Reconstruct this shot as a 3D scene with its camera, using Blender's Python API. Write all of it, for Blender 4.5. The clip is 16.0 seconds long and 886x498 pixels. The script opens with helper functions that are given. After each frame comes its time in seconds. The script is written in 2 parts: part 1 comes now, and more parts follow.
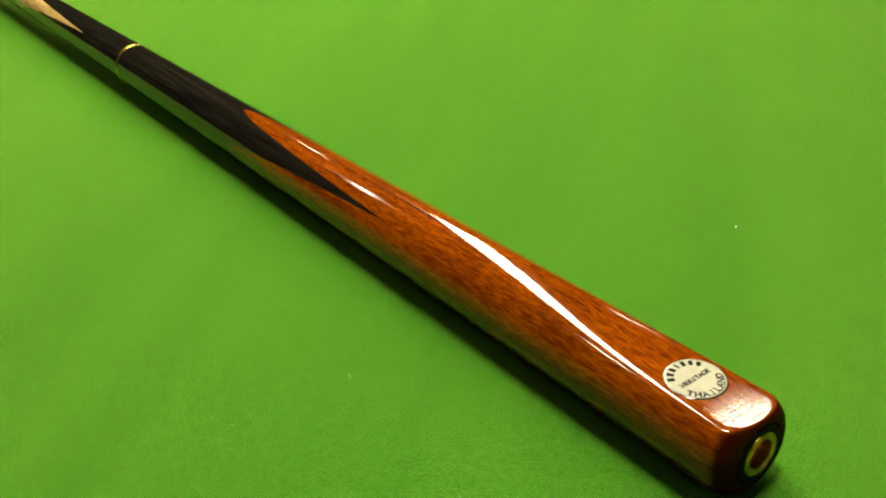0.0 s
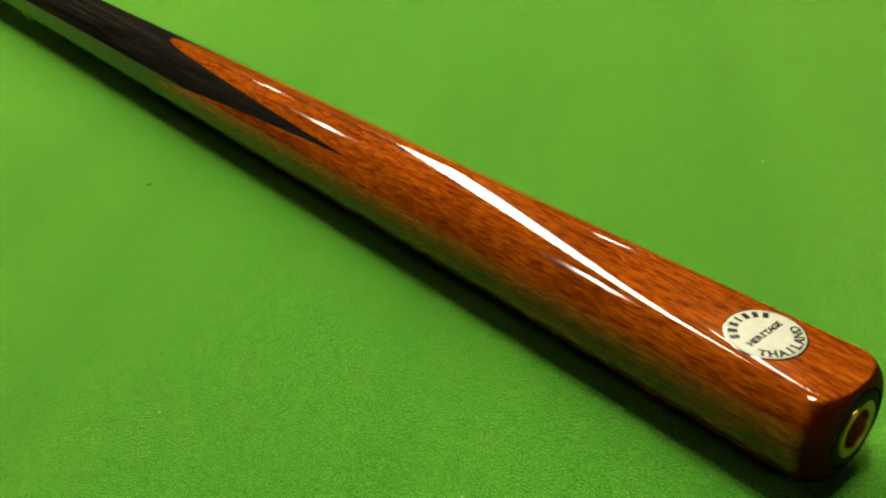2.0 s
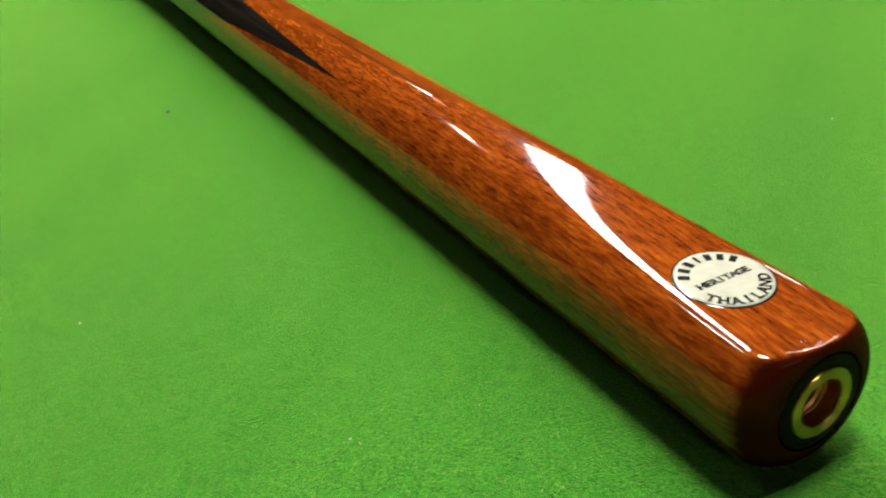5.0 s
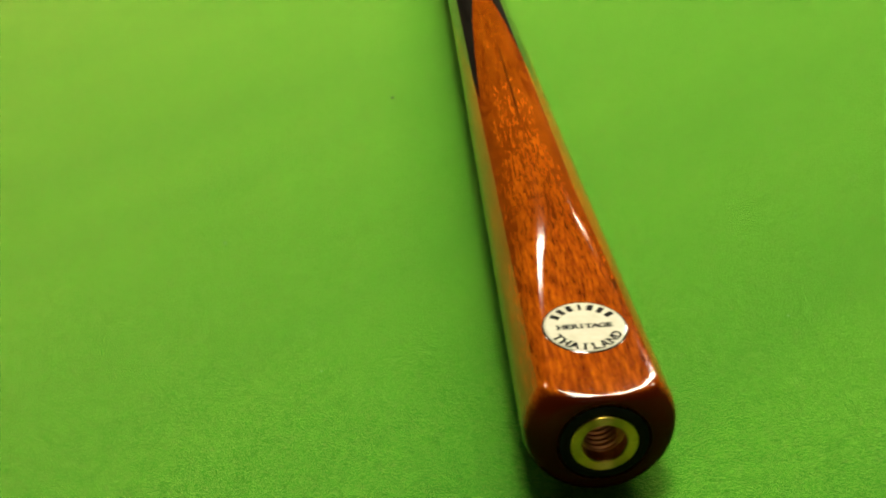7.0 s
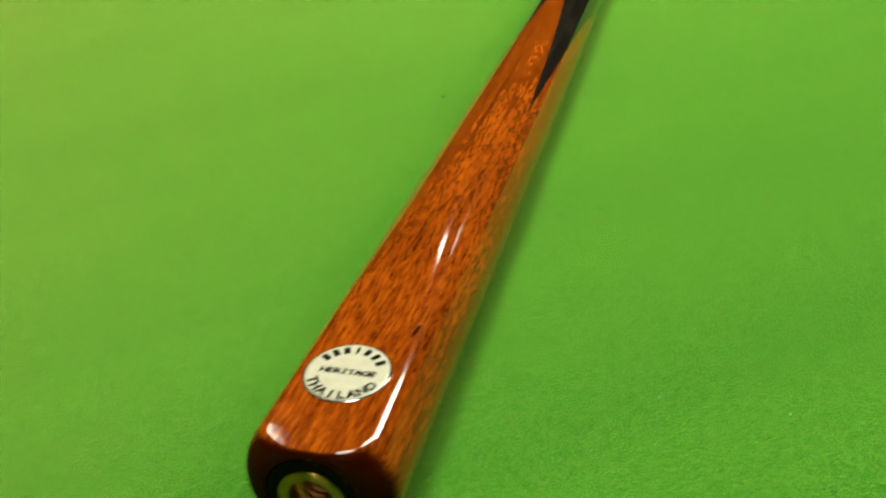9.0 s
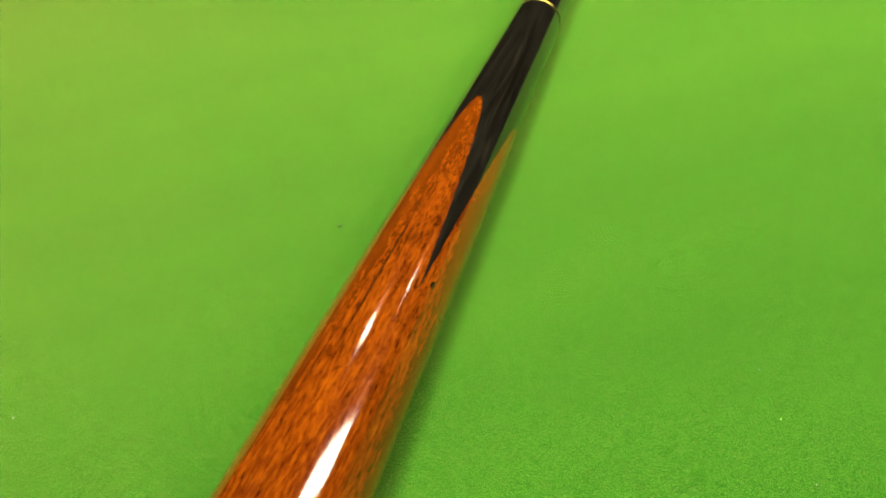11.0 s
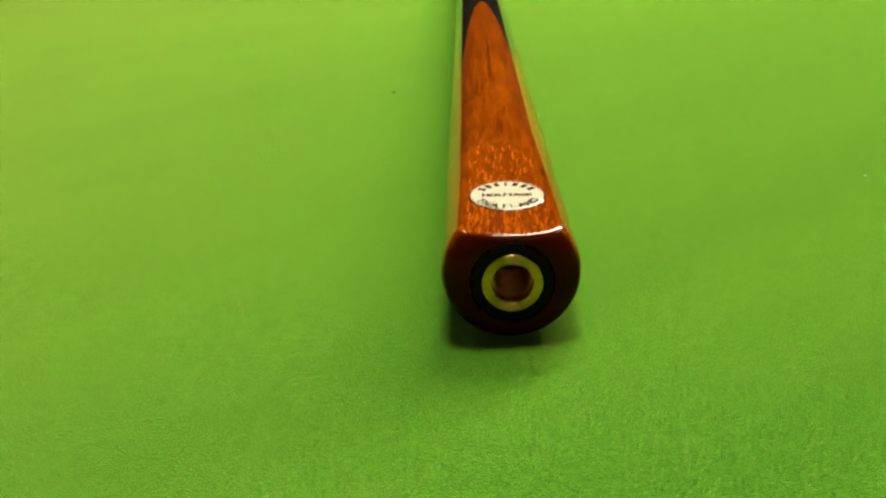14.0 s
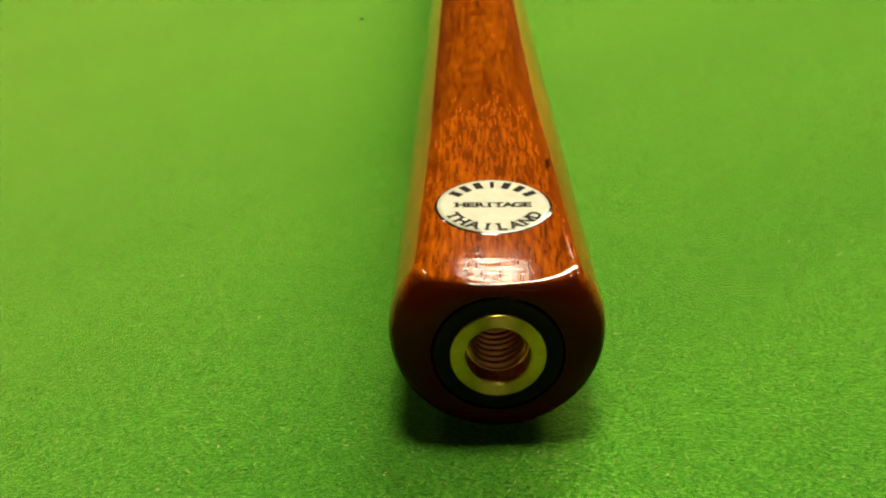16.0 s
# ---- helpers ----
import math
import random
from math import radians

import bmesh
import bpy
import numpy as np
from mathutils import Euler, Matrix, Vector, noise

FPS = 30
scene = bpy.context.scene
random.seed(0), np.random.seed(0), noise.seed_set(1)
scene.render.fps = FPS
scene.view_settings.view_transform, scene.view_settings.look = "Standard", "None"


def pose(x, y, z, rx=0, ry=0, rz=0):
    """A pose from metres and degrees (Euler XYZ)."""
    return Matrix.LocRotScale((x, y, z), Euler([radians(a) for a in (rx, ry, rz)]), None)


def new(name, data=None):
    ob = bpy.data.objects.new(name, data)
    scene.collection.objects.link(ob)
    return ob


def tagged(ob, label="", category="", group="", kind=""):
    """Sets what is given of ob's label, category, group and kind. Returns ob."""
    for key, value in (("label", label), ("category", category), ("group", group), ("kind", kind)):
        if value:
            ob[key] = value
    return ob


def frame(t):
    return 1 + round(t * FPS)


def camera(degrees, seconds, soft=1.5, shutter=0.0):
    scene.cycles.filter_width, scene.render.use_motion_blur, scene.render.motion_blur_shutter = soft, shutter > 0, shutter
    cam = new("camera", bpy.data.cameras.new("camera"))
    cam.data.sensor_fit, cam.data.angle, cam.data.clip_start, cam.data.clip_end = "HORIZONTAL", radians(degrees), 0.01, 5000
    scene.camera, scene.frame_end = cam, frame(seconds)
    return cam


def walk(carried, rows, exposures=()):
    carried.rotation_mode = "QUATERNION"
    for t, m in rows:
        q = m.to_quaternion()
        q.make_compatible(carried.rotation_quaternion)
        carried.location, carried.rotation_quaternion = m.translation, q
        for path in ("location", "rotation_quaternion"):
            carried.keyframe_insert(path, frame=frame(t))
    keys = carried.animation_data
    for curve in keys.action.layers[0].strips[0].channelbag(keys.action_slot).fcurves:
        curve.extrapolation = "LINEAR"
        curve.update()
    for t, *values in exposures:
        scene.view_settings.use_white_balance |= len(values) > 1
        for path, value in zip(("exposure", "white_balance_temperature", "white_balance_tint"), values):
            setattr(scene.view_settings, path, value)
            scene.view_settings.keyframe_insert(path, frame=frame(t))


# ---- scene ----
cam = camera(49.06, 16.0, soft=2.2, shutter=0.4)
PATH = [
    (0.0, pose(-0.1668, -0.1072, 0.1964, 58.69, 4.65, -37.44)),
    (0.5, pose(-0.1649, -0.1007, 0.1890, 58.47, 4.71, -37.65)),
    (1.0, pose(-0.1596, -0.0885, 0.1753, 57.71, 4.53, -38.26)),
    (1.5, pose(-0.1539, -0.0745, 0.1641, 57.42, 4.15, -39.45)),
    (2.0, pose(-0.1483, -0.0600, 0.1538, 57.35, 3.83, -41.00)),
    (2.5, pose(-0.1422, -0.0475, 0.1393, 57.26, 3.75, -41.57)),
    (3.0, pose(-0.1361, -0.0381, 0.1288, 57.65, 3.42, -41.64)),
    (3.5, pose(-0.1279, -0.0298, 0.1187, 58.23, 3.67, -41.19)),
    (4.0, pose(-0.1221, -0.0321, 0.1123, 58.65, 3.65, -38.87)),
    (4.2, pose(-0.1185, -0.0388, 0.1124, 58.53, 3.86, -37.35)),
    (6.3, pose(-0.0624, -0.1272, 0.1369, 60.23, 6.13, -12.62)),
    (6.5, pose(-0.0549, -0.1314, 0.1388, 60.18, 5.75, -9.39)),
    (7.0, pose(-0.0263, -0.1393, 0.1397, 60.23, 5.15, -2.88)),
    (7.5, pose(0.0046, -0.1429, 0.1383, 61.71, 5.26, 3.65)),
    (8.0, pose(0.0247, -0.1405, 0.1412, 62.16, 5.90, 9.84)),
    (8.5, pose(0.0451, -0.1351, 0.1421, 61.98, 5.46, 13.98)),
    (9.0, pose(0.0684, -0.1146, 0.1352, 60.64, 6.04, 15.16)),
    (9.5, pose(0.0794, -0.0778, 0.1379, 59.90, 6.88, 14.91)),
    (10.0, pose(0.0846, -0.0414, 0.1382, 60.37, 6.79, 14.81)),
    (10.2, pose(0.0849, -0.0279, 0.1394, 60.62, 6.71, 14.66)),
    (12.3, pose(0.0285, -0.1219, 0.1563, 62.47, 3.30, 5.92)),
    (12.5, pose(0.0220, -0.1409, 0.1568, 62.34, 3.97, 3.75)),
    (13.0, pose(0.0049, -0.1878, 0.1521, 64.53, 3.29, 1.19)),
    (13.5, pose(-0.0036, -0.1948, 0.1275, 68.58, 3.36, -0.44)),
    (14.0, pose(-0.0054, -0.1837, 0.1021, 66.86, 4.15, 0.88)),
    (14.5, pose(0.0041, -0.1680, 0.0941, 66.11, 4.13, 1.26)),
    (15.0, pose(0.0037, -0.1456, 0.0941, 63.28, 4.31, 0.34)),
    (15.5, pose(0.0019, -0.1234, 0.0924, 62.82, 3.99, 0.65)),
    (16.0, pose(-0.0013, -0.1072, 0.0889, 61.79, 3.39, 0.90)),
]
EXPOSURES = [(0.0, 0.46, 6500, 9), (2.0, 0.46, 6000, 9), (3.5, 0.66, 5150, 19), (4.2, 0.70, 5000, 21), (6.5, 0.67, 6200, 11), (7.5, 0.63, 6150, 12), (8.5, 0.51, 5950, 8), (10.0, 0.44, 5850, 6),
             (12.5, 0.69, 6600, 16), (13.5, 0.71, 6600, 18), (14.5, 0.71, 6550, 14), (16.0, 0.65, 6450, 11)]
walk(cam, PATH, EXPOSURES)

# ---- light: a dim room under the lamps of the table ----
world = bpy.data.worlds.new("room_dark")
world.use_nodes = True
world.node_tree.nodes["Background"].inputs[0].default_value = (0.9, 0.8, 0.65, 1)
world.node_tree.nodes["Background"].inputs[1].default_value = 0.027
scene.world = world
BOX_LIGHT, SPOT_LIGHT, SIDE_LIGHT, MAIN_LIGHT, FILL_LIGHT = 58.0, 50.0, 38.0, 92.0, 6.0
LAMP_COLOUR = (1.0, 0.90, 0.66)
LAMP_Z = 0.92


# ---- materials ----
def material(name):
    m = bpy.data.materials.new(name)
    m.use_nodes = True
    return m, m.node_tree.nodes, m.node_tree.links, m.node_tree.nodes["Principled BSDF"]


def ramp(nodes, stops):
    r = nodes.new("ShaderNodeValToRGB")
    while len(r.color_ramp.elements) < len(stops):
        r.color_ramp.elements.new(0.5)
    for e, (at, col) in zip(r.color_ramp.elements, stops):
        e.position, e.color = at, (*col, 1)
    return r


def coords(nodes, links, scale, rotate=(0, 0, 0)):
    tc = nodes.new("ShaderNodeTexCoord")
    mp = nodes.new("ShaderNodeMapping")
    mp.inputs["Scale"].default_value = scale
    mp.inputs["Rotation"].default_value = rotate
    links.new(tc.outputs["Object"], mp.inputs["Vector"])
    return mp.outputs[0]


def noise_tex(nodes, links, vec, scale, detail=3.0, rough=0.55, distort=0.0):
    n = nodes.new("ShaderNodeTexNoise")
    n.inputs["Scale"].default_value = scale
    n.inputs["Detail"].default_value = detail
    n.inputs["Roughness"].default_value = rough
    n.inputs["Distortion"].default_value = distort
    links.new(vec, n.inputs["Vector"])
    return n.outputs["Fac"]


def wavy(nodes, links, scale, amount, coarse=170):
    """Coordinates along the grain that weave from side to side, as interlocked grain does."""
    base = coords(nodes, links, (1, 0.35, 1))
    drift = nodes.new("ShaderNodeTexNoise")
    drift.inputs["Scale"].default_value, drift.inputs["Detail"].default_value = coarse, 3
    links.new(base, drift.inputs["Vector"])
    shift = nodes.new("ShaderNodeVectorMath")
    shift.operation = "MULTIPLY_ADD"
    shift.inputs[1].default_value = (amount, 0, amount)
    links.new(drift.outputs["Color"], shift.inputs[0])
    links.new(coords(nodes, links, (1, 1, 1)), shift.inputs[2])
    mp = nodes.new("ShaderNodeMapping")
    mp.inputs["Scale"].default_value = scale
    links.new(shift.outputs[0], mp.inputs["Vector"])
    return mp.outputs[0]


def mixc(nodes, links, fac, a, b, mode="MIX"):
    m = nodes.new("ShaderNodeMix")
    m.data_type, m.blend_type = "RGBA", mode
    for sock, v in ((m.inputs[0], fac), (m.inputs[6], a), (m.inputs[7], b)):
        if hasattr(v, "links") or isinstance(v, bpy.types.NodeSocket):
            links.new(v, sock)
        else:
            sock.default_value = v
    return m.outputs[2]


def bump(nodes, links, height, strength, distance, normal=None):
    b = nodes.new("ShaderNodeBump")
    b.inputs["Strength"].default_value = strength
    b.inputs["Distance"].default_value = distance
    links.new(height, b.inputs["Height"])
    if normal:
        links.new(normal, b.inputs["Normal"])
    return b.outputs[0]


def baize():
    m, n, l, p = material("green_baize")
    v = coords(n, l, (1, 1, 1))
    turned = coords(n, l, (1, 1, 1), (0, 0, radians(-40)))
    drawn = n.new("ShaderNodeMapping")
    drawn.inputs["Scale"].default_value = (0.10, 1, 1)
    l.new(turned, drawn.inputs["Vector"])
    broad = noise_tex(n, l, drawn.outputs[0], 22, 3, 0.5)
    blot = noise_tex(n, l, v, 330, 6, 0.8)
    v2 = coords(n, l, (0.7, 1.0, 1), (0, 0, 0.25))
    nap = noise_tex(n, l, v2, 2000, 4, 0.7)
    fib = noise_tex(n, l, v2, 2200, 2, 0.6)
    base = ramp(n, [(0.39, (0.004, 0.050, 0.003)), (0.5, (0.023, 0.113, 0.0065)), (0.60, (0.050, 0.165, 0.014)), (0.68, (0.115, 0.20, 0.030))])
    l.new(nap, base.inputs[0])
    tint = ramp(n, [(0.36, (0.68, 0.79, 0.80)), (0.64, (1.28, 1.18, 1.12))])
    l.new(blot, tint.inputs[0])
    c = mixc(n, l, 1.0, base.outputs[0], tint.outputs[0], "MULTIPLY")
    tint2 = ramp(n, [(0.36, (0.87, 0.93, 0.93)), (0.64, (1.16, 1.08, 1.03))])
    l.new(broad, tint2.inputs[0])
    c = mixc(n, l, 1.0, c, tint2.outputs[0], "MULTIPLY")
    spots = ramp(n, [(0.66, (0, 0, 0)), (0.74, (1, 1, 1))])
    l.new(fib, spots.inputs[0])
    c = mixc(n, l, spots.outputs[0], c, (0.115, 0.18, 0.025, 1))
    l.new(c, p.inputs["Base Color"])
    p.inputs["Roughness"].default_value = 0.95
    p.inputs["Specular IOR Level"].default_value = 0.0
    p.inputs["Sheen Weight"].default_value = 0.70
    p.inputs["Sheen Roughness"].default_value = 0.3
    p.inputs["Sheen Tint"].default_value = (0.93, 1.0, 0.19, 1)
    b = bump(n, l, nap, 0.8, 0.0007)
    b = bump(n, l, fib, 0.5, 0.0003, b)
    l.new(b, p.inputs["Normal"])
    return m


def varnish(n, l, p, rough=0.068):
    """A thick gloss lacquer over the wood, with a faint orange peel."""
    v = coords(n, l, (1, 0.35, 1))
    peel = noise_tex(n, l, v, 420, 2)
    nrm = bump(n, l, peel, 0.12, 0.00008)
    rub = noise_tex(n, l, coords(n, l, (0.12, 1, 0.12)), 900, 3, 0.7)
    # sanding ripples under the lacquer of the flat, strongest near the butt's end
    sep = n.new("ShaderNodeSeparateXYZ")
    l.new(coords(n, l, (1, 1, 1)), sep.inputs[0])
    near = ramp(n, [(0.005, (1, 1, 1)), (0.0085, (0.14, 0.14, 0.14)), (0.03, (0.05, 0.05, 0.05))])
    l.new(sep.outputs["Y"], near.inputs[0])
    above = ramp(n, [(0.0246, (0, 0, 0)), (0.0254, (1, 1, 1))])
    l.new(sep.outputs["Z"], above.inputs[0])
    face = n.new("ShaderNodeMath")
    face.operation = "MULTIPLY"
    l.new(near.outputs[0], face.inputs[0])
    l.new(above.outputs[0], face.inputs[1])
    ripple = n.new("ShaderNodeMath")
    ripple.operation = "MULTIPLY"
    l.new(rub, ripple.inputs[0])
    l.new(face.outputs[0], ripple.inputs[1])
    l.new(bump(n, l, ripple.outputs[0], 1.0, 0.00007, nrm), p.inputs["Coat Normal"])
    p.inputs["Coat Weight"].default_value = 1.0
    p.inputs["Coat Roughness"].default_value = rough
    p.inputs["Coat IOR"].default_value = 1.42
    p.inputs["Roughness"].default_value = 0.30
    p.inputs["Specular IOR Level"].default_value = 0.0


def redwood():
    m, n, l, p = material("varnished_red_hardwood")
    pores = noise_tex(n, l, wavy(n, l, (1, 0.09, 1), 0.0008), 2100, 3, 0.65, 0.3)
    mottle = noise_tex(n, l, wavy(n, l, (1, 0.12, 1), 0.0009), 1700, 5, 0.66, 0.4)
    streak = noise_tex(n, l, wavy(n, l, (1, 0.035, 1), 0.0008), 620, 3, 0.6, 0.3)
    wide = noise_tex(n, l, coords(n, l, (1, 0.25, 1)), 130, 3, 0.6, 0.6)
    a = ramp(n, [(0.28, (0.050, 0.0070, 0.0003)), (0.48, (0.108, 0.0210, 0.0005)), (0.69, (0.195, 0.049, 0.0009))])
    l.new(mottle, a.inputs[0])
    b = ramp(n, [(0.34, (0.48, 0.38, 0.33)), (0.44, (0.92, 0.90, 0.88)), (0.62, (1.10, 1.10, 1.10))])
    l.new(pores, b.inputs[0])
    c = mixc(n, l, 1.0, a.outputs[0], b.outputs[0], "MULTIPLY")
    d = ramp(n, [(0.34, (0.74, 0.66, 0.62)), (0.52, (1.0, 1.0, 1.0)), (0.68, (1.10, 1.10, 1.08))])
    l.new(streak, d.inputs[0])
    c = mixc(n, l, 1.0, c, d.outputs[0], "MULTIPLY")
    w = ramp(n, [(0.32, (0.72, 0.66, 0.6)), (0.68, (1.12, 1.1, 1.05))])
    l.new(wide, w.inputs[0])
    c = mixc(n, l, 1.0, c, w.outputs[0], "MULTIPLY")
    # shade painted over the end grain wherever the surface turns to the butt's end
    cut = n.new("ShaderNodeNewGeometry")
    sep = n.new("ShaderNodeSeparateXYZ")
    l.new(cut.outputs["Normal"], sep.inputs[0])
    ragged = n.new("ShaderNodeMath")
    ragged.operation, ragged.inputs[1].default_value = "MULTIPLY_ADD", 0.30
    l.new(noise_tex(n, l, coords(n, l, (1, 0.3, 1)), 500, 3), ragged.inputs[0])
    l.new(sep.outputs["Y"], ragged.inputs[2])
    facing_end = n.new("ShaderNodeMath")
    facing_end.operation, facing_end.inputs[1].default_value = "MULTIPLY", -1.0
    l.new(ragged.outputs[0], facing_end.inputs[0])
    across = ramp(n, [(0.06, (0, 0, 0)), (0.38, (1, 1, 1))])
    l.new(facing_end.outputs[0], across.inputs[0])
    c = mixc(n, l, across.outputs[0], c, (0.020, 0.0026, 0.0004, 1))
    l.new(c, p.inputs["Base Color"])
    varnish(n, l, p)
    # the coat is thinned there too, so the end mirrors less cloth
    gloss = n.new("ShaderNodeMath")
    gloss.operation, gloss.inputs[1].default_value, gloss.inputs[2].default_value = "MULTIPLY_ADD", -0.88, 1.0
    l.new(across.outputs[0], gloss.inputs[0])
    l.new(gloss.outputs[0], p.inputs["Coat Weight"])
    return m


def ebony():
    m, n, l, p = material("varnished_ebony")
    fine = noise_tex(n, l, coords(n, l, (1, 0.03, 1)), 900, 4, 0.6)
    a = ramp(n, [(0.35, (0.003, 0.0026, 0.002)), (0.55, (0.006, 0.0053, 0.004)), (0.75, (0.013, 0.0105, 0.007))])
    l.new(fine, a.inputs[0])
    wave = noise_tex(n, l, coords(n, l, (1, 0.05, 1)), 230, 2, 0.5, 0.8)
    b = ramp(n, [(0.40, (0.6, 0.58, 0.55)), (0.455, (1.05, 1.05, 1.0)), (0.52, (1.0, 1.0, 1.0)), (0.55, (0.62, 0.6, 0.58)), (0.60, (1.05, 1.0, 0.95))])
    l.new(wave, b.inputs[0])
    l.new(mixc(n, l, 1.0, a.outputs[0], b.outputs[0], "MULTIPLY"), p.inputs["Base Color"])
    varnish(n, l, p)
    return m


def ash():
    m, n, l, p = material("varnished_ash")
    grain = noise_tex(n, l, coords(n, l, (1, 0.05, 1)), 500, 4, 0.65, 0.8)
    pores = noise_tex(n, l, coords(n, l, (1, 0.12, 1)), 1500, 2, 0.5)
    a = ramp(n, [(0.33, (0.17, 0.09, 0.026)), (0.5, (0.29, 0.19, 0.068)), (0.7, (0.36, 0.26, 0.11))])
    l.new(grain, a.inputs[0])
    b = ramp(n, [(0.30, (0.45, 0.35, 0.25)), (0.42, (1, 1, 1))])
    l.new(pores, b.inputs[0])
    l.new(mixc(n, l, 1.0, a.outputs[0], b.outputs[0], "MULTIPLY"), p.inputs["Base Color"])
    varnish(n, l, p)
    return m


def metal(name, col, rough, streak=0.0):
    m, n, l, p = material(name)
    p.inputs["Metallic"].default_value = 1.0
    v = noise_tex(n, l, coords(n, l, (1, 1, 1)), 900, 3)
    a = ramp(n, [(0.3, tuple(c * 0.75 for c in col)), (0.7, col)])
    l.new(v, a.inputs[0])
    l.new(a.outputs[0], p.inputs["Base Color"])
    p.inputs["Roughness"].default_value = rough
    if streak:
        tangent = n.new("ShaderNodeTangent")
        tangent.direction_type, tangent.axis = "RADIAL", "Y"
        l.new(tangent.outputs[0], p.inputs["Tangent"])
        p.inputs["Anisotropic"].default_value = streak
        p.inputs["Anisotropic Rotation"].default_value = 0.25
    return m


def plain(name, col, rough, scale=40, vary=0.12):
    m, n, l, p = material(name)
    v = noise_tex(n, l, coords(n, l, (1, 1, 1)), scale, 4)
    a = ramp(n, [(0.3, tuple(c * (1 - vary) for c in col)), (0.7, tuple(c * (1 + vary) for c in col))])
    l.new(v, a.inputs[0])
    l.new(a.outputs[0], p.inputs["Base Color"])
    p.inputs["Roughness"].default_value = rough
    return m


def badge_face():
    m, n, l, p = material("cream_badge")
    v = noise_tex(n, l, coords(n, l, (1, 1, 1)), 500, 4)
    a = ramp(n, [(0.3, (0.205, 0.20, 0.15)), (0.7, (0.245, 0.24, 0.185))])
    l.new(v, a.inputs[0])
    l.new(a.outputs[0], p.inputs["Base Color"])
    varnish(n, l, p, 0.16)
    p.inputs["Coat Weight"].default_value = 0.40
    return m


BAIZE, RED, EBONY, ASH = baize(), redwood(), ebony(), ash()
PLATE = plain("dull_black_wood", (0.0035, 0.003, 0.0025), 0.6, 700)
BRASS = metal("turned_brass", (0.40, 0.30, 0.05), 0.46, 1.0)
COPPER = metal("threaded_brass", (0.62, 0.27, 0.10), 0.4)
BADGE, INK = badge_face(), plain("black_ink", (0.006, 0.006, 0.005), 0.6, 900)
for mat in (PLATE, INK):
    mat.node_tree.nodes["Principled BSDF"].inputs["Specular IOR Level"].default_value = 0.04
varnish(INK.node_tree.nodes, INK.node_tree.links, INK.node_tree.nodes["Principled BSDF"], 0.16)
INK.node_tree.nodes["Principled BSDF"].inputs["Coat Weight"].default_value = 0.40
WALL = plain("dark_plaster", (0.05, 0.042, 0.035), 0.9, 3)
FLOOR = plain("dark_carpet", (0.05, 0.035, 0.03), 0.95, 30)
CEIL = plain("dim_ceiling", (0.05, 0.045, 0.038), 0.9, 3)
SLATE = plain("mahogany_frame", (0.10, 0.035, 0.018), 0.4, 12)
TRAY = plain("dark_enamel", (0.03, 0.03, 0.03), 0.4, 20)
OPAL = plain("opal_glass", (0.75, 0.72, 0.66), 0.4, 20, 0.05)


# ---- building helpers ----
def part(name, bm, mat, parent=None, label="", smooth=False):
    me = bpy.data.meshes.new(name)
    bm.normal_update()
    bm.to_mesh(me)
    bm.free()
    me.materials.append(mat)
    if smooth:
        me.polygons.foreach_set("use_smooth", [True] * len(me.polygons))
    ob = new(name, me)
    ob.parent = parent
    if label:
        tagged(ob, label)
    return ob


def box_bm(x0, x1, y0, y1, z0, z1, bevel=0.0):
    bm = bmesh.new()
    bmesh.ops.create_cube(bm, size=1)
    for v in bm.verts:
        v.co = ((x0 + x1) / 2 + v.co.x * (x1 - x0), (y0 + y1) / 2 + v.co.y * (y1 - y0), (z0 + z1) / 2 + v.co.z * (z1 - z0))
    if bevel:
        bmesh.ops.bevel(bm, geom=bm.edges[:], offset=bevel, segments=3, affect="EDGES", profile=0.5)
    return bm


def grid_bm(rows, closed=True):
    """Rows of points of equal length, skinned; each row a closed ring."""
    bm = bmesh.new()
    made = [[bm.verts.new(p) for p in row] for row in rows]
    for a, b in zip(made, made[1:]):
        n = len(a)
        for i in range(n if closed else n - 1):
            j = (i + 1) % n
            quad = [a[i], a[j], b[j], b[i]]
            if len({v.co.to_tuple(7) for v in quad}) > 2:
                bm.faces.new(quad)
    return bm


# ---- the room and the table ----
X0, X1, Y0, Y1 = -1.15, 2.45, -1.6, 2.2
tagged(part("floor", box_bm(-3.2, 4.6, -3.6, 4.4, -0.90, -0.86), FLOOR), "dark carpet floor of the dim room", "floor", kind="structure")
tagged(part("ceiling", box_bm(-3.2, 4.6, -3.6, 4.4, 1.85, 1.95), CEIL), "dim plastered ceiling over the table", "ceiling", kind="structure")
for nm, b in (("wall_north", (-3.2, 4.6, 4.4, 4.5)), ("wall_south", (-3.2, 4.6, -3.7, -3.6)), ("wall_east", (4.6, 4.7, -3.6, 4.4)), ("wall_west", (-3.3, -3.2, -3.6, 4.4))):
    tagged(part(nm, box_bm(*b, -0.86, 1.85), WALL), "dark plain plastered wall of the room", "wall", kind="structure")

table = tagged(new("snooker_table"), "snooker table bed covered in bright green baize", "table")
part("frame", box_bm(X0 + 0.02, X1 - 0.02, Y0 + 0.02, Y1 - 0.02, -0.86, -0.03, 0.01), SLATE, table, "plain dark wooden table frame")
part("cloth", box_bm(X0, X1, Y0, Y1, -0.03, 0.0, 0.004), BAIZE, table, "bright green napped baize cloth")

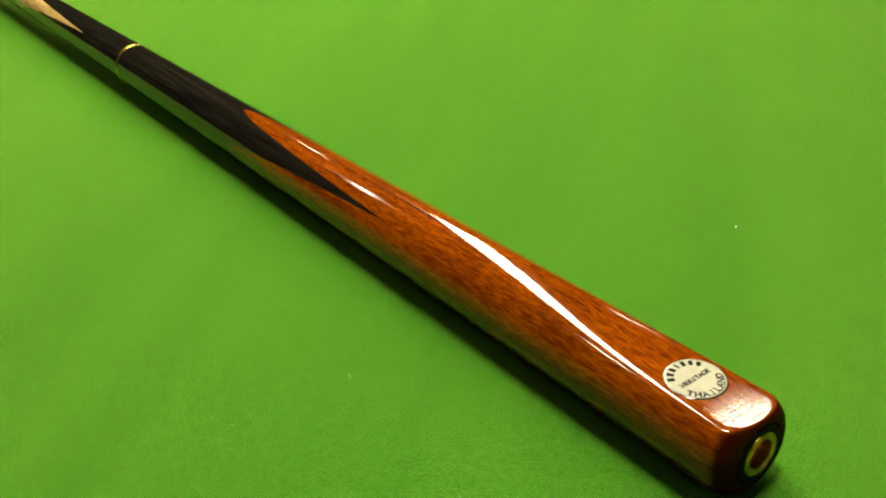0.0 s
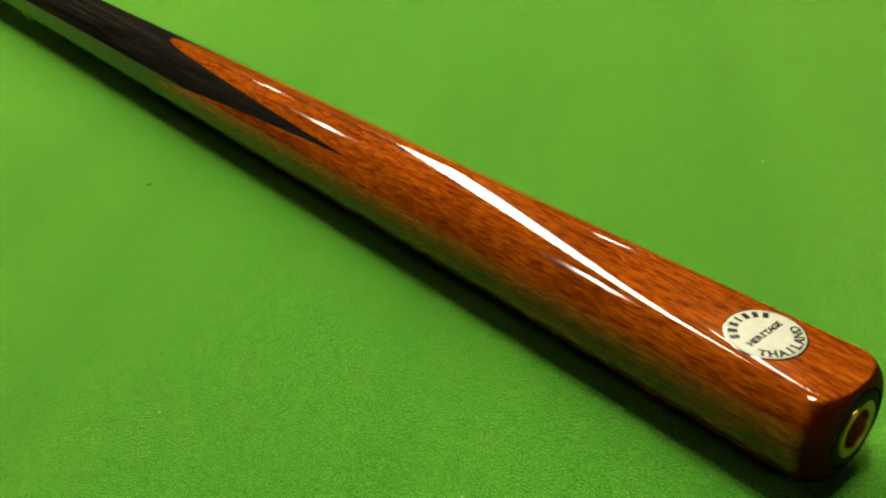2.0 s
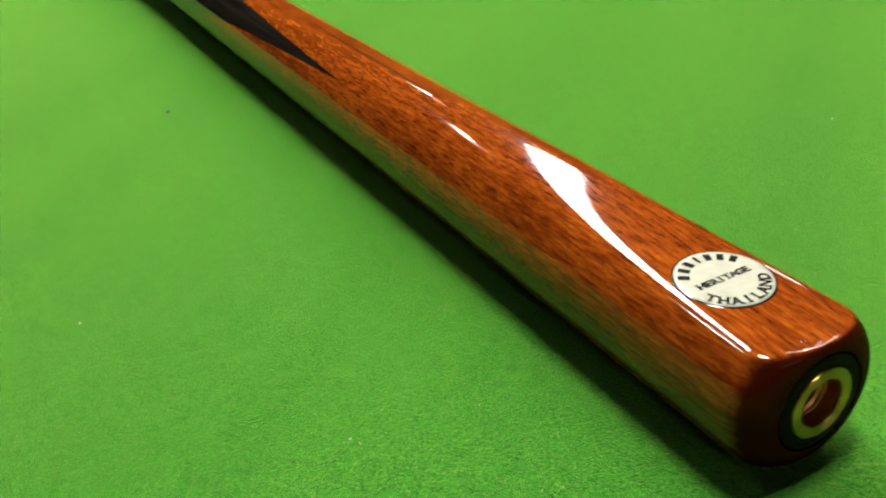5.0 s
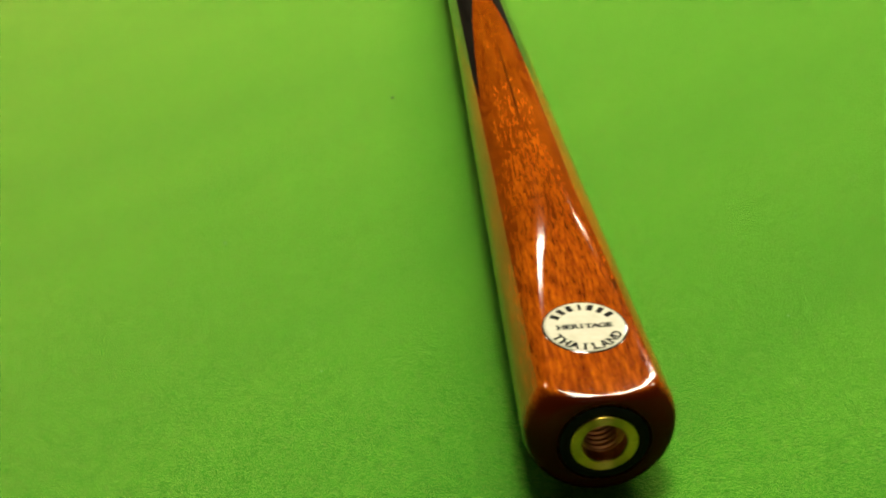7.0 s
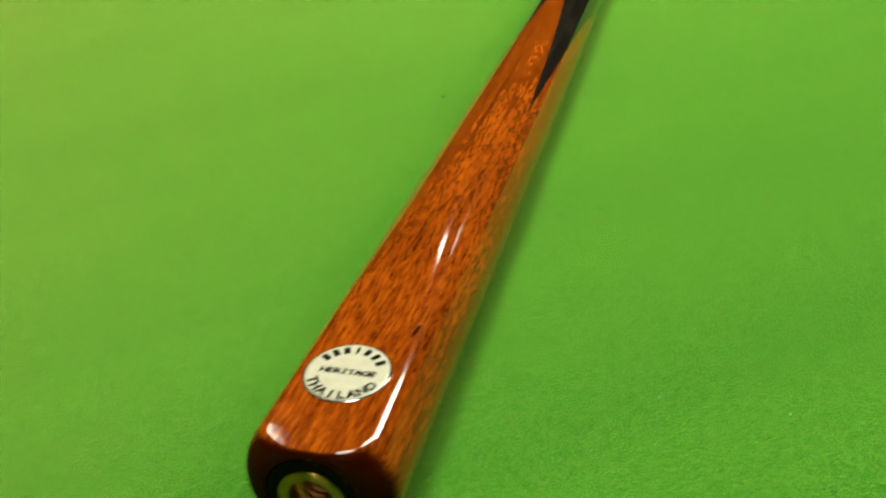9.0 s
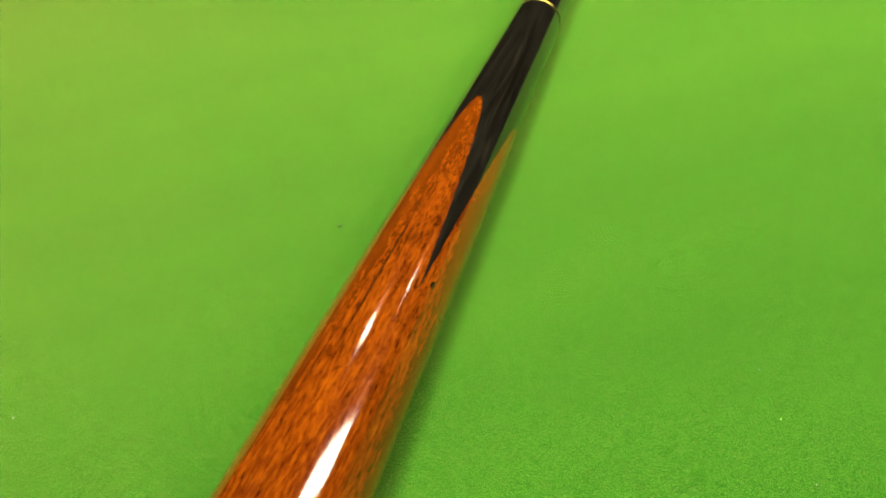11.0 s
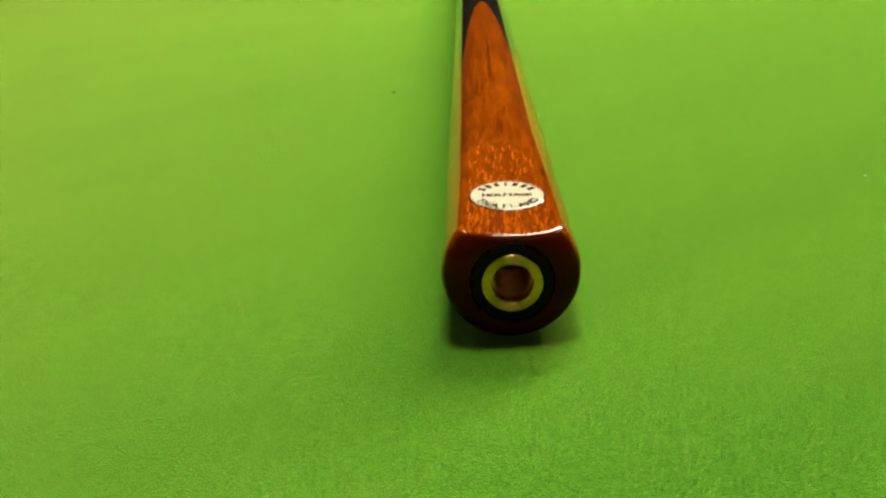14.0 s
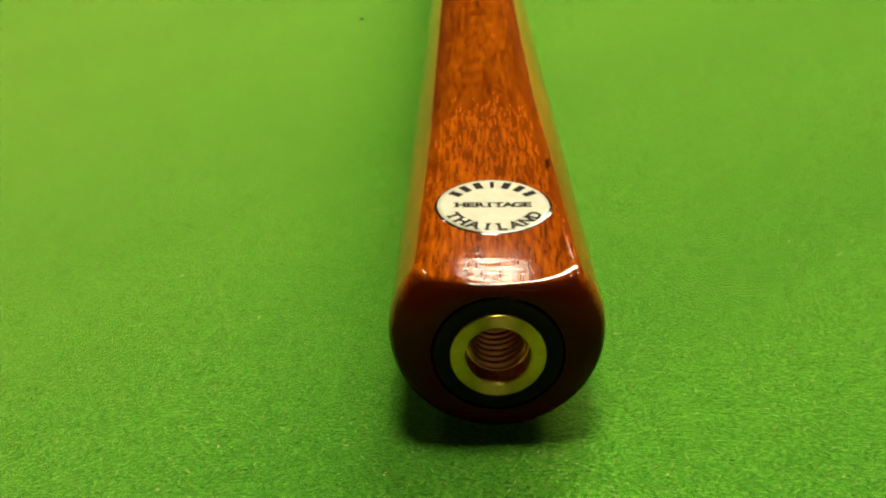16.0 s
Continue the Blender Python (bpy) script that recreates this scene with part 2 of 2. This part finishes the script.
# ---- the cue ----
R0, TAPER, RISE = 0.0151, 0.0081, 0.0026
Y_V, Y_T = 0.154, 0.282          # red points: tips of the ebony between them, ends of the red tongues
Y_RING, RING_W = 0.4172, 0.0026
Y_AV, Y_AT = 0.4756, 0.596       # ebony points on the ash
Y_END = 1.45
ROUND = 0.0066                   # the butt's end is turned to a dome, then the flat is cut
FLAT_LEAN = radians(2.6)
NT = 144


def radius(y):
    return max(R0 - TAPER * y, 0.0052)


def axis(y):
    """Height of the cue's middle line; it climbs a little towards the shaft."""
    return R0 + RISE * y


def flat_height(y):
    """Distance of the flat cut from the cue's middle line; it runs out up the butt."""
    u = y - 0.045
    return 0.0105 + 0.033 * y + 0.018 * (u + math.sqrt(u * u + 0.0001) - 0.0011)


def section(theta, y):
    """The cue's surface at an angle from the top: a turned, dome-ended round with the flat cut on top, its edge eased."""
    r = radius(y)
    if y < ROUND:
        u = 1 - max(y, 0.0) / ROUND
        r -= ROUND * (1 - math.sqrt(max(0.0, 1 - u * u)))
    c = math.cos(theta - FLAT_LEAN)
    if c > 0.2:
        h = flat_height(y) / c
        k = 0.0006 + 0.0265 * min(y, 0.12) + 0.0014 * math.exp(-y / 0.003)
        t = max(k - abs(r - h), 0) / k
        r = min(r, h) - t * t * k * 0.25
    return (r * math.sin(theta), y, axis(y) + r * math.cos(theta))


def splice(theta, y_v, y_t):
    m = max(abs(math.cos(theta)), abs(math.sin(theta)))
    return y_v + (m - math.sqrt(0.5)) / (1 - math.sqrt(0.5)) * (y_t - y_v)


def thetas(n=NT):
    return [2 * math.pi * i / n for i in range(n)]


def tube_bm(start, end, rows, shape=section):
    """Rings between two boundaries that may vary round the cue."""
    out = []
    for s in np.linspace(0, 1, rows):
        out.append([shape(a, start(a) + (end(a) - start(a)) * s) for a in thetas()])
    return grid_bm(out)


cue = tagged(new("snooker_cue"), "lacquered snooker cue, red hardwood and ebony butt, on green cloth", "snooker cue")

RIN, RHOLE = 0.0064, 0.0044
RPLATE = R0 - ROUND
rows = []
for k in range(27):
    y = ROUND * (1 - math.cos(math.pi / 2 * k / 26)) + 0.00002
    rows.append([section(a, y) for a in thetas()])
for s in np.linspace(0, 1, 110)[1:] ** 1.7:
    rows.append([section(a, ROUND + (splice(a, Y_V, Y_T) - ROUND) * s) for a in thetas()])
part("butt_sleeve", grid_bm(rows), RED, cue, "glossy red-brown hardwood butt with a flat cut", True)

rows = [[(r * math.sin(a), y, R0 + r * math.cos(a)) for a in thetas()] for r, y in ((RIN, 0.0002), (RIN, -0.0001), (RIN + 0.0008, -0.00012), (RPLATE - 0.0004, -0.0001), (RPLATE + 0.0001, 0.00008))]
part("end_plate", grid_bm(rows), PLATE, cue, "dark ebony plate round the socket", True)
part("ebony_splice", tube_bm(lambda a: splice(a, Y_V, Y_T), lambda a: Y_RING - RING_W / 2, 40), EBONY, cue, "glossy black ebony with sharp points", True)
part("ebony_splice", tube_bm(lambda a: Y_RING + RING_W / 2, lambda a: splice(a, Y_AV, Y_AT), 30), EBONY, cue, "glossy black ebony with sharp points", True)


def ring_shape(a, y):
    x, yy, z = section(a, y)
    g = 1.012
    return (x * g, yy, axis(y) + (z - axis(y)) * g)


rows = [[section(a, Y_RING - RING_W / 2) for a in thetas()]]
rows += [[ring_shape(a, y) for a in thetas()] for y in np.linspace(Y_RING - RING_W / 2 + 0.0001, Y_RING + RING_W / 2 - 0.0001, 4)]
rows += [[section(a, Y_RING + RING_W / 2) for a in thetas()]]
part("joint_collar", grid_bm(rows), BRASS, cue, "thin polished brass joint collar", True)

bm = tube_bm(lambda a: splice(a, Y_AV, Y_AT), lambda a: Y_END, 40)
tip = [v for v in bm.verts if v.co.y > Y_END - 1e-5]
bmesh.ops.contextual_create(bm, geom=[e for e in bm.edges if e.verts[0] in tip and e.verts[1] in tip])
part("shaft", bm, ASH, cue, "pale varnished ash shaft with dark grain", True)

FLECK = plain("dark_grain", (0.014, 0.004, 0.001), 0.5, 900)
varnish(FLECK.node_tree.nodes, FLECK.node_tree.links, FLECK.node_tree.nodes["Principled BSDF"])
for theta, y, wide, long in ((radians(58), 0.1605, 0.0016, 0.0036), (radians(41), 0.0375, 0.0007, 0.0044), (radians(0.8), 0.165, 0.0005, 0.080)):
    rows = []
    for i in range(9):
        u = i / 8 * 2 - 1
        half = wide / 2 / radius(y) * math.sqrt(max(0.02, 1 - u * u))
        ring = []
        for j in range(5):
            x, yy, z = section(theta + half * (j / 2 - 1) + 0.02 * u, y + u * long / 2)
            ring.append((x * 1.004, yy, axis(yy) + (z - axis(yy)) * 1.004))
        rows.append(ring)
    part("grain_fleck", grid_bm(rows, False), FLECK, cue, "dark fleck in the grain", True)

# brass socket let into the end
rows = []
for y, r in ((0.0006, RIN), (-0.0003, RIN), (-0.0004, RIN - 0.0001), (-0.0004, RHOLE + 0.0002), (-0.00025, RHOLE), (0.0026, RHOLE)):
    rows.append([(r * math.sin(a), y, R0 + r * math.cos(a)) for a in thetas(128)])
socket = part("brass_socket", grid_bm(rows), BRASS, cue, "round turned brass socket ring")
rows, steps = [[(RHOLE * math.sin(a), 0.0026, R0 + RHOLE * math.cos(a)) for a in thetas(64)]], 140
for i in range(steps):
    y = 0.0027 + 0.0125 * i / steps
    row_pts = []
    for a in thetas(64):
        r = 0.0042 - 0.0006 * (0.5 + 0.5 * math.cos(2 * math.pi * (y / 0.0014 + a / (2 * math.pi))))
        row_pts.append((r * math.sin(a), y, R0 + r * math.cos(a)))
    rows.append(row_pts)
rows.append([(0.0002 * math.sin(a), 0.0156, R0 + 0.0002 * math.cos(a)) for a in thetas(64)])
part("thread", grid_bm(rows), COPPER, socket, "reddish threaded bore", True)
bore = [[(r * math.sin(a), y, R0 + r * math.cos(a)) for a in thetas(96)] for r, y in ((RHOLE - 0.00003, 0.0001), (RHOLE - 0.00003, 0.00265))]
part("bore", grid_bm(bore), COPPER, socket, "smooth reddish mouth of the bore", True)

# ---- the badge under the lacquer ----
BX, BY, BR = 0.0004, 0.0222, 0.0083


def on_flat(x, y, lift):
    z = (flat_height(y) - x * math.sin(FLAT_LEAN)) / math.cos(FLAT_LEAN)
    return (x, y, axis(y) + z + lift)


def disc_bm(r, lift, rings=10, n=72):
    rows = []
    for i in range(rings + 1):
        rr = max(r * i / rings, 1e-5)
        rows.append([on_flat(BX + rr * math.sin(-a), BY + rr * math.cos(a), lift) for a in thetas(n)])
    rows.append([on_flat(BX + r * math.sin(-a), BY + r * math.cos(a), -0.0002) for a in thetas(n)])
    return grid_bm(rows)


rows = [[on_flat(BX + rr * math.sin(-a), BY + rr * math.cos(a), z) for a in thetas(72)] for rr, z in ((BR - 0.00002, 0.00014), (BR + 0.00016, 0.00010), (BR + 0.0004, -0.00005))]
rim_bm = grid_bm(rows)
badge = part("badge", disc_bm(BR, 0.00012), BADGE, cue, "round cream badge with black lettering", True)


part("rim", rim_bm, EBONY, badge, "thin dark lacquered edge", True)
SERIFS = {"H": ("lb", "lt", "rb", "rt"), "E": ("lb", "lt"), "R": ("lb", "lt", "rb"), "I": ("mb", "mt"), "T": ("mb",), "A": ("lb", "rb"),
          "L": ("lb", "lt"), "N": ("lb", "lt", "rt"), "D": ("lb", "lt")}


def letter_bm(ch, height):
    cu = bpy.data.curves.new("letter", "FONT")
    cu.body, cu.size, cu.align_x, cu.align_y = ch, height / 0.72, "CENTER", "BOTTOM_BASELINE"
    cu.resolution_u, cu.offset = 3, 0.040 * height / 0.72
    ob = bpy.data.objects.new("letter", cu)
    scene.collection.objects.link(ob)
    me = bpy.data.meshes.new_from_object(ob.evaluated_get(bpy.context.evaluated_depsgraph_get()))
    bm = bmesh.new()
    bm.from_mesh(me)
    bpy.data.objects.remove(ob)
    bpy.data.curves.remove(cu)
    bpy.data.meshes.remove(me)
    lo, hi = min(v.co.x for v in bm.verts), max(v.co.x for v in bm.verts)
    top, st = max(v.co.y for v in bm.verts), 0.17 * height
    for where in SERIFS.get(ch, ()):
        side, end_at = where
        x = {"l": lo + st / 2, "m": (lo + hi) / 2, "r": hi - st / 2}[side]
        y = 0.0 if end_at == "b" else top
        w, h = 0.24 * height, 0.10 * height * (1 if end_at == "b" else -1)
        bm.faces.new([bm.verts.new((px, py, 0)) for px, py in ((x - w, y), (x + w, y), (x + w, y + h), (x - w, y + h))][:: 1 if h > 0 else -1])
    return bm


def place_letters(items):
    """Lays letter meshes (bm, x, y, turn, x stretch) on the badge as one mesh."""
    out = bmesh.new()
    for bm, x, y, turn, sx in items:
        c, s = math.cos(turn), math.sin(turn)
        m = {}
        for v in bm.verts:
            px, py = v.co.x * sx, v.co.y
            m[v] = out.verts.new(on_flat(BX + x + c * px - s * py, BY + y + s * px + c * py, 0.00017))
        for f in bm.faces:
            out.faces.new([m[v] for v in f.verts])
        bm.free()
    return out


LH = 0.0020
word = "HERITAGE"
items = [(letter_bm(ch, 0.00145), (i - 3.5) * 0.00140 + 0.0001, -0.0006, 0.0, 1.22) for i, ch in enumerate(word)]
part("lettering", place_letters(items), INK, badge, "small black capitals in a line")
word = "THAILAND"
items = []
for i, ch in enumerate(word):
    a = radians(-61 + 122 * i / 7)
    rr = 0.0076
    items.append((letter_bm(ch, LH), rr * math.sin(a), -rr * math.cos(a), a, 0.98))
part("lettering", place_letters(items), INK, badge, "black capitals along the lower curve")
for i in range(7):
    a = radians(57 - 114 * i / 6)
    bm = bmesh.new()
    bmesh.ops.create_grid(bm, x_segments=2, y_segments=2, size=0.5)
    for v in bm.verts:
        v.co = (v.co.x * (0.0006 if i == 3 else 0.0012), (v.co.y + 0.5) * LH, 0)
    rr = 0.0056
    part("lettering_bar", place_letters([(bm, -rr * math.sin(a), rr * math.cos(a), a, 1.0)]), INK, badge, "plain black bar on the upper curve")


# ---- lamps over the table ----
U = Vector((0.72, 0.69, 0)).normalized()
TURN = math.degrees(math.atan2(U.y, U.x))


def round_bm(length, width, z0, z1):
    bm = bmesh.new()
    bmesh.ops.create_cone(bm, cap_ends=True, segments=40, radius1=0.5, radius2=0.5, depth=1)
    for v in bm.verts:
        v.co = (v.co.x * length, v.co.y * width, (z0 + z1) / 2 + v.co.z * (z1 - z0))
    return bm


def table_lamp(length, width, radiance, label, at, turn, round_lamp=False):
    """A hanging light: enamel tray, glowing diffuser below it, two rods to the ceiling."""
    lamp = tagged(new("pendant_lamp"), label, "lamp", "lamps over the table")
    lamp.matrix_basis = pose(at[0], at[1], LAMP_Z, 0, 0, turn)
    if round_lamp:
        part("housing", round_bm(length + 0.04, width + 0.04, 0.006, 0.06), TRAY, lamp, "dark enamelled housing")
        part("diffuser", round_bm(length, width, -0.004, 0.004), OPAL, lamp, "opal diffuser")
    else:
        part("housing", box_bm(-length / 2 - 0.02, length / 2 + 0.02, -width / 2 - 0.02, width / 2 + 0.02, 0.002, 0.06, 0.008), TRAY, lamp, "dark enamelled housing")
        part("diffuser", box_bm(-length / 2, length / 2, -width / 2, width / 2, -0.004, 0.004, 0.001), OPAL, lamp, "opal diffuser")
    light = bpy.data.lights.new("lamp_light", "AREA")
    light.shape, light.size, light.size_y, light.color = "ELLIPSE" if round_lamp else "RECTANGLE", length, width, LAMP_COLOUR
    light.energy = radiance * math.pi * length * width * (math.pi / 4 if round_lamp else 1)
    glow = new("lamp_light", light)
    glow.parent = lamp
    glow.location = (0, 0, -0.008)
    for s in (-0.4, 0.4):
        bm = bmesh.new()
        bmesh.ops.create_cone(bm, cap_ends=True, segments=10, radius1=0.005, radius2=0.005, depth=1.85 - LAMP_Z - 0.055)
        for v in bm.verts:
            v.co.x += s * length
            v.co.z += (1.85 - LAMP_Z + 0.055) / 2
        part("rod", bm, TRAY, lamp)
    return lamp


table_lamp(1.96, 0.18, BOX_LIGHT, "long warm light box hanging across the table", (0.735, 1.115), TURN)
table_lamp(0.20, 0.178, MAIN_LIGHT, "bright warm lamp hanging above the cue butt", (0.015, 0.05), 0)
# unseen fill lamp, added to lift the shadow core in front of the butt
table_lamp(1.50, 0.35, FILL_LIGHT, "long dim fill lamp added beyond the end of the table", (0.45, -2.35), 0)
for x, y, w, h, glow in ((-0.54, 0.73, 0.18, 0.085, SPOT_LIGHT), (0.09, 1.28, 0.12, 0.065, SPOT_LIGHT), (0.80, 1.91, 0.12, 0.045, SPOT_LIGHT),
                         (1.85, 1.27, 0.13, 0.11, SPOT_LIGHT), (0.96, 0.50, 0.19, 0.15, SIDE_LIGHT)):
    table_lamp(w, h, glow, "small round warm lamp hanging over the table", (x, y), 0, True)


# ---- loose fibres of the cloth, and lint on it ----
def nap_material():
    m, n, l, p = material("nap_fibre")
    g = n.new("ShaderNodeNewGeometry")
    a = ramp(n, [(0.0, (0.005, 0.045, 0.002)), (0.5, (0.029, 0.122, 0.007)), (0.82, (0.08, 0.19, 0.018)), (0.92, (0.18, 0.24, 0.045)), (1.0, (0.34, 0.32, 0.09))])
    l.new(g.outputs["Random Per Island"], a.inputs[0])
    l.new(a.outputs[0], p.inputs["Base Color"])
    p.inputs["Roughness"].default_value = 0.9
    p.inputs["Specular IOR Level"].default_value = 0.0
    return m


rng = np.random.default_rng(5)
N = 240000
fx = rng.uniform(-0.26, 0.30, N)
fy = rng.uniform(-0.10, 0.42, N)
ang = rng.uniform(0, np.pi, N)
ln = rng.uniform(0.0002, 0.0006, N)
wd = rng.uniform(0.00004, 0.00010, N)
tilt = rng.uniform(0.00003, 0.00034, N)
ca, sa = np.cos(ang), np.sin(ang)
co = np.zeros((N, 4, 3))
for i, (u, w, z) in enumerate(((-1, -1, 0), (-1, 1, 0), (1, 0.4, 1), (1, -0.4, 1))):
    co[:, i, 0] = fx + u * ca * ln / 2 - w * sa * wd
    co[:, i, 1] = fy + u * sa * ln / 2 + w * ca * wd
    co[:, i, 2] = 0.00001 + z * tilt
me = bpy.data.meshes.new("cloth_nap")
me.vertices.add(4 * N)
me.vertices.foreach_set("co", co.ravel())
me.loops.add(4 * N)
me.loops.foreach_set("vertex_index", np.arange(4 * N, dtype=np.int32))
me.polygons.add(N)
me.polygons.foreach_set("loop_start", np.arange(0, 4 * N, 4, dtype=np.int32))
me.update(calc_edges=True)
me.materials.append(nap_material())
nap_ob = new("cloth_nap", me)
nap_ob.parent = table
tagged(nap_ob, "short raised green fibres of the baize", kind="stuff")

PALE = plain("pale_lint", (0.52, 0.47, 0.35), 0.9, 2000)
DARK = plain("dark_lint", (0.035, 0.045, 0.012), 0.9, 2000)


def lint(x, y, size, turn, mat, label):
    """A crumpled speck: a short bent thread with a knot."""
    bm = bmesh.new()
    bmesh.ops.create_icosphere(bm, subdivisions=2, radius=1)
    for v in bm.verts:
        k = 1 + 0.35 * noise.noise(v.co * 1.7 + Vector((x * 900, y * 900, 0)))
        px, py, pz = v.co.x * k * size / 2, v.co.y * k * size * 0.26, v.co.z * k * size * 0.2
        py += 0.5 * px * px / size
        v.co = (px * math.cos(turn) - py * math.sin(turn), px * math.sin(turn) + py * math.cos(turn), pz + size * 0.16)
    ob = part("lint_speck", bm, mat, None, "", True)
    ob.location = (x, y, 0)
    tagged(ob, label, "lint", "lint on the cloth")


for x, y, size, turn in ((0.1083, 0.0912, 0.0012, 0.4), (0.1278, 0.0963, 0.0005, 0.9), (0.0777, 0.0156, 0.0004, 0.3), (0.0562, 0.0556, 0.0005, 1.9), (0.1178, 0.2054, 0.0005, 0.7),
                         (0.1216, 0.0715, 0.0008, 0.1), (0.0830, 0.0534, 0.0006, 1.2), (0.1015, 0.1245, 0.0005, 1.4), (0.0918, 0.1645, 0.0006, 1.5), (-0.0588, 0.0525, 0.0005, 0.5), (-0.0927, 0.1235, 0.0007, 1.1)):
    lint(x, y, size, turn, PALE, "tiny pale speck of lint on the green cloth")
for x, y, size, turn in ((-0.0406, 0.2332, 0.0018, 0.3), (0.0756, 0.104, 0.0009, 2.0), (-0.0563, 0.1859, 0.0007, 0.9), (0.0896, 0.118, 0.0006, 0.4)):
    lint(x, y, size, turn, DARK, "tiny dark speck of fluff on the green cloth")
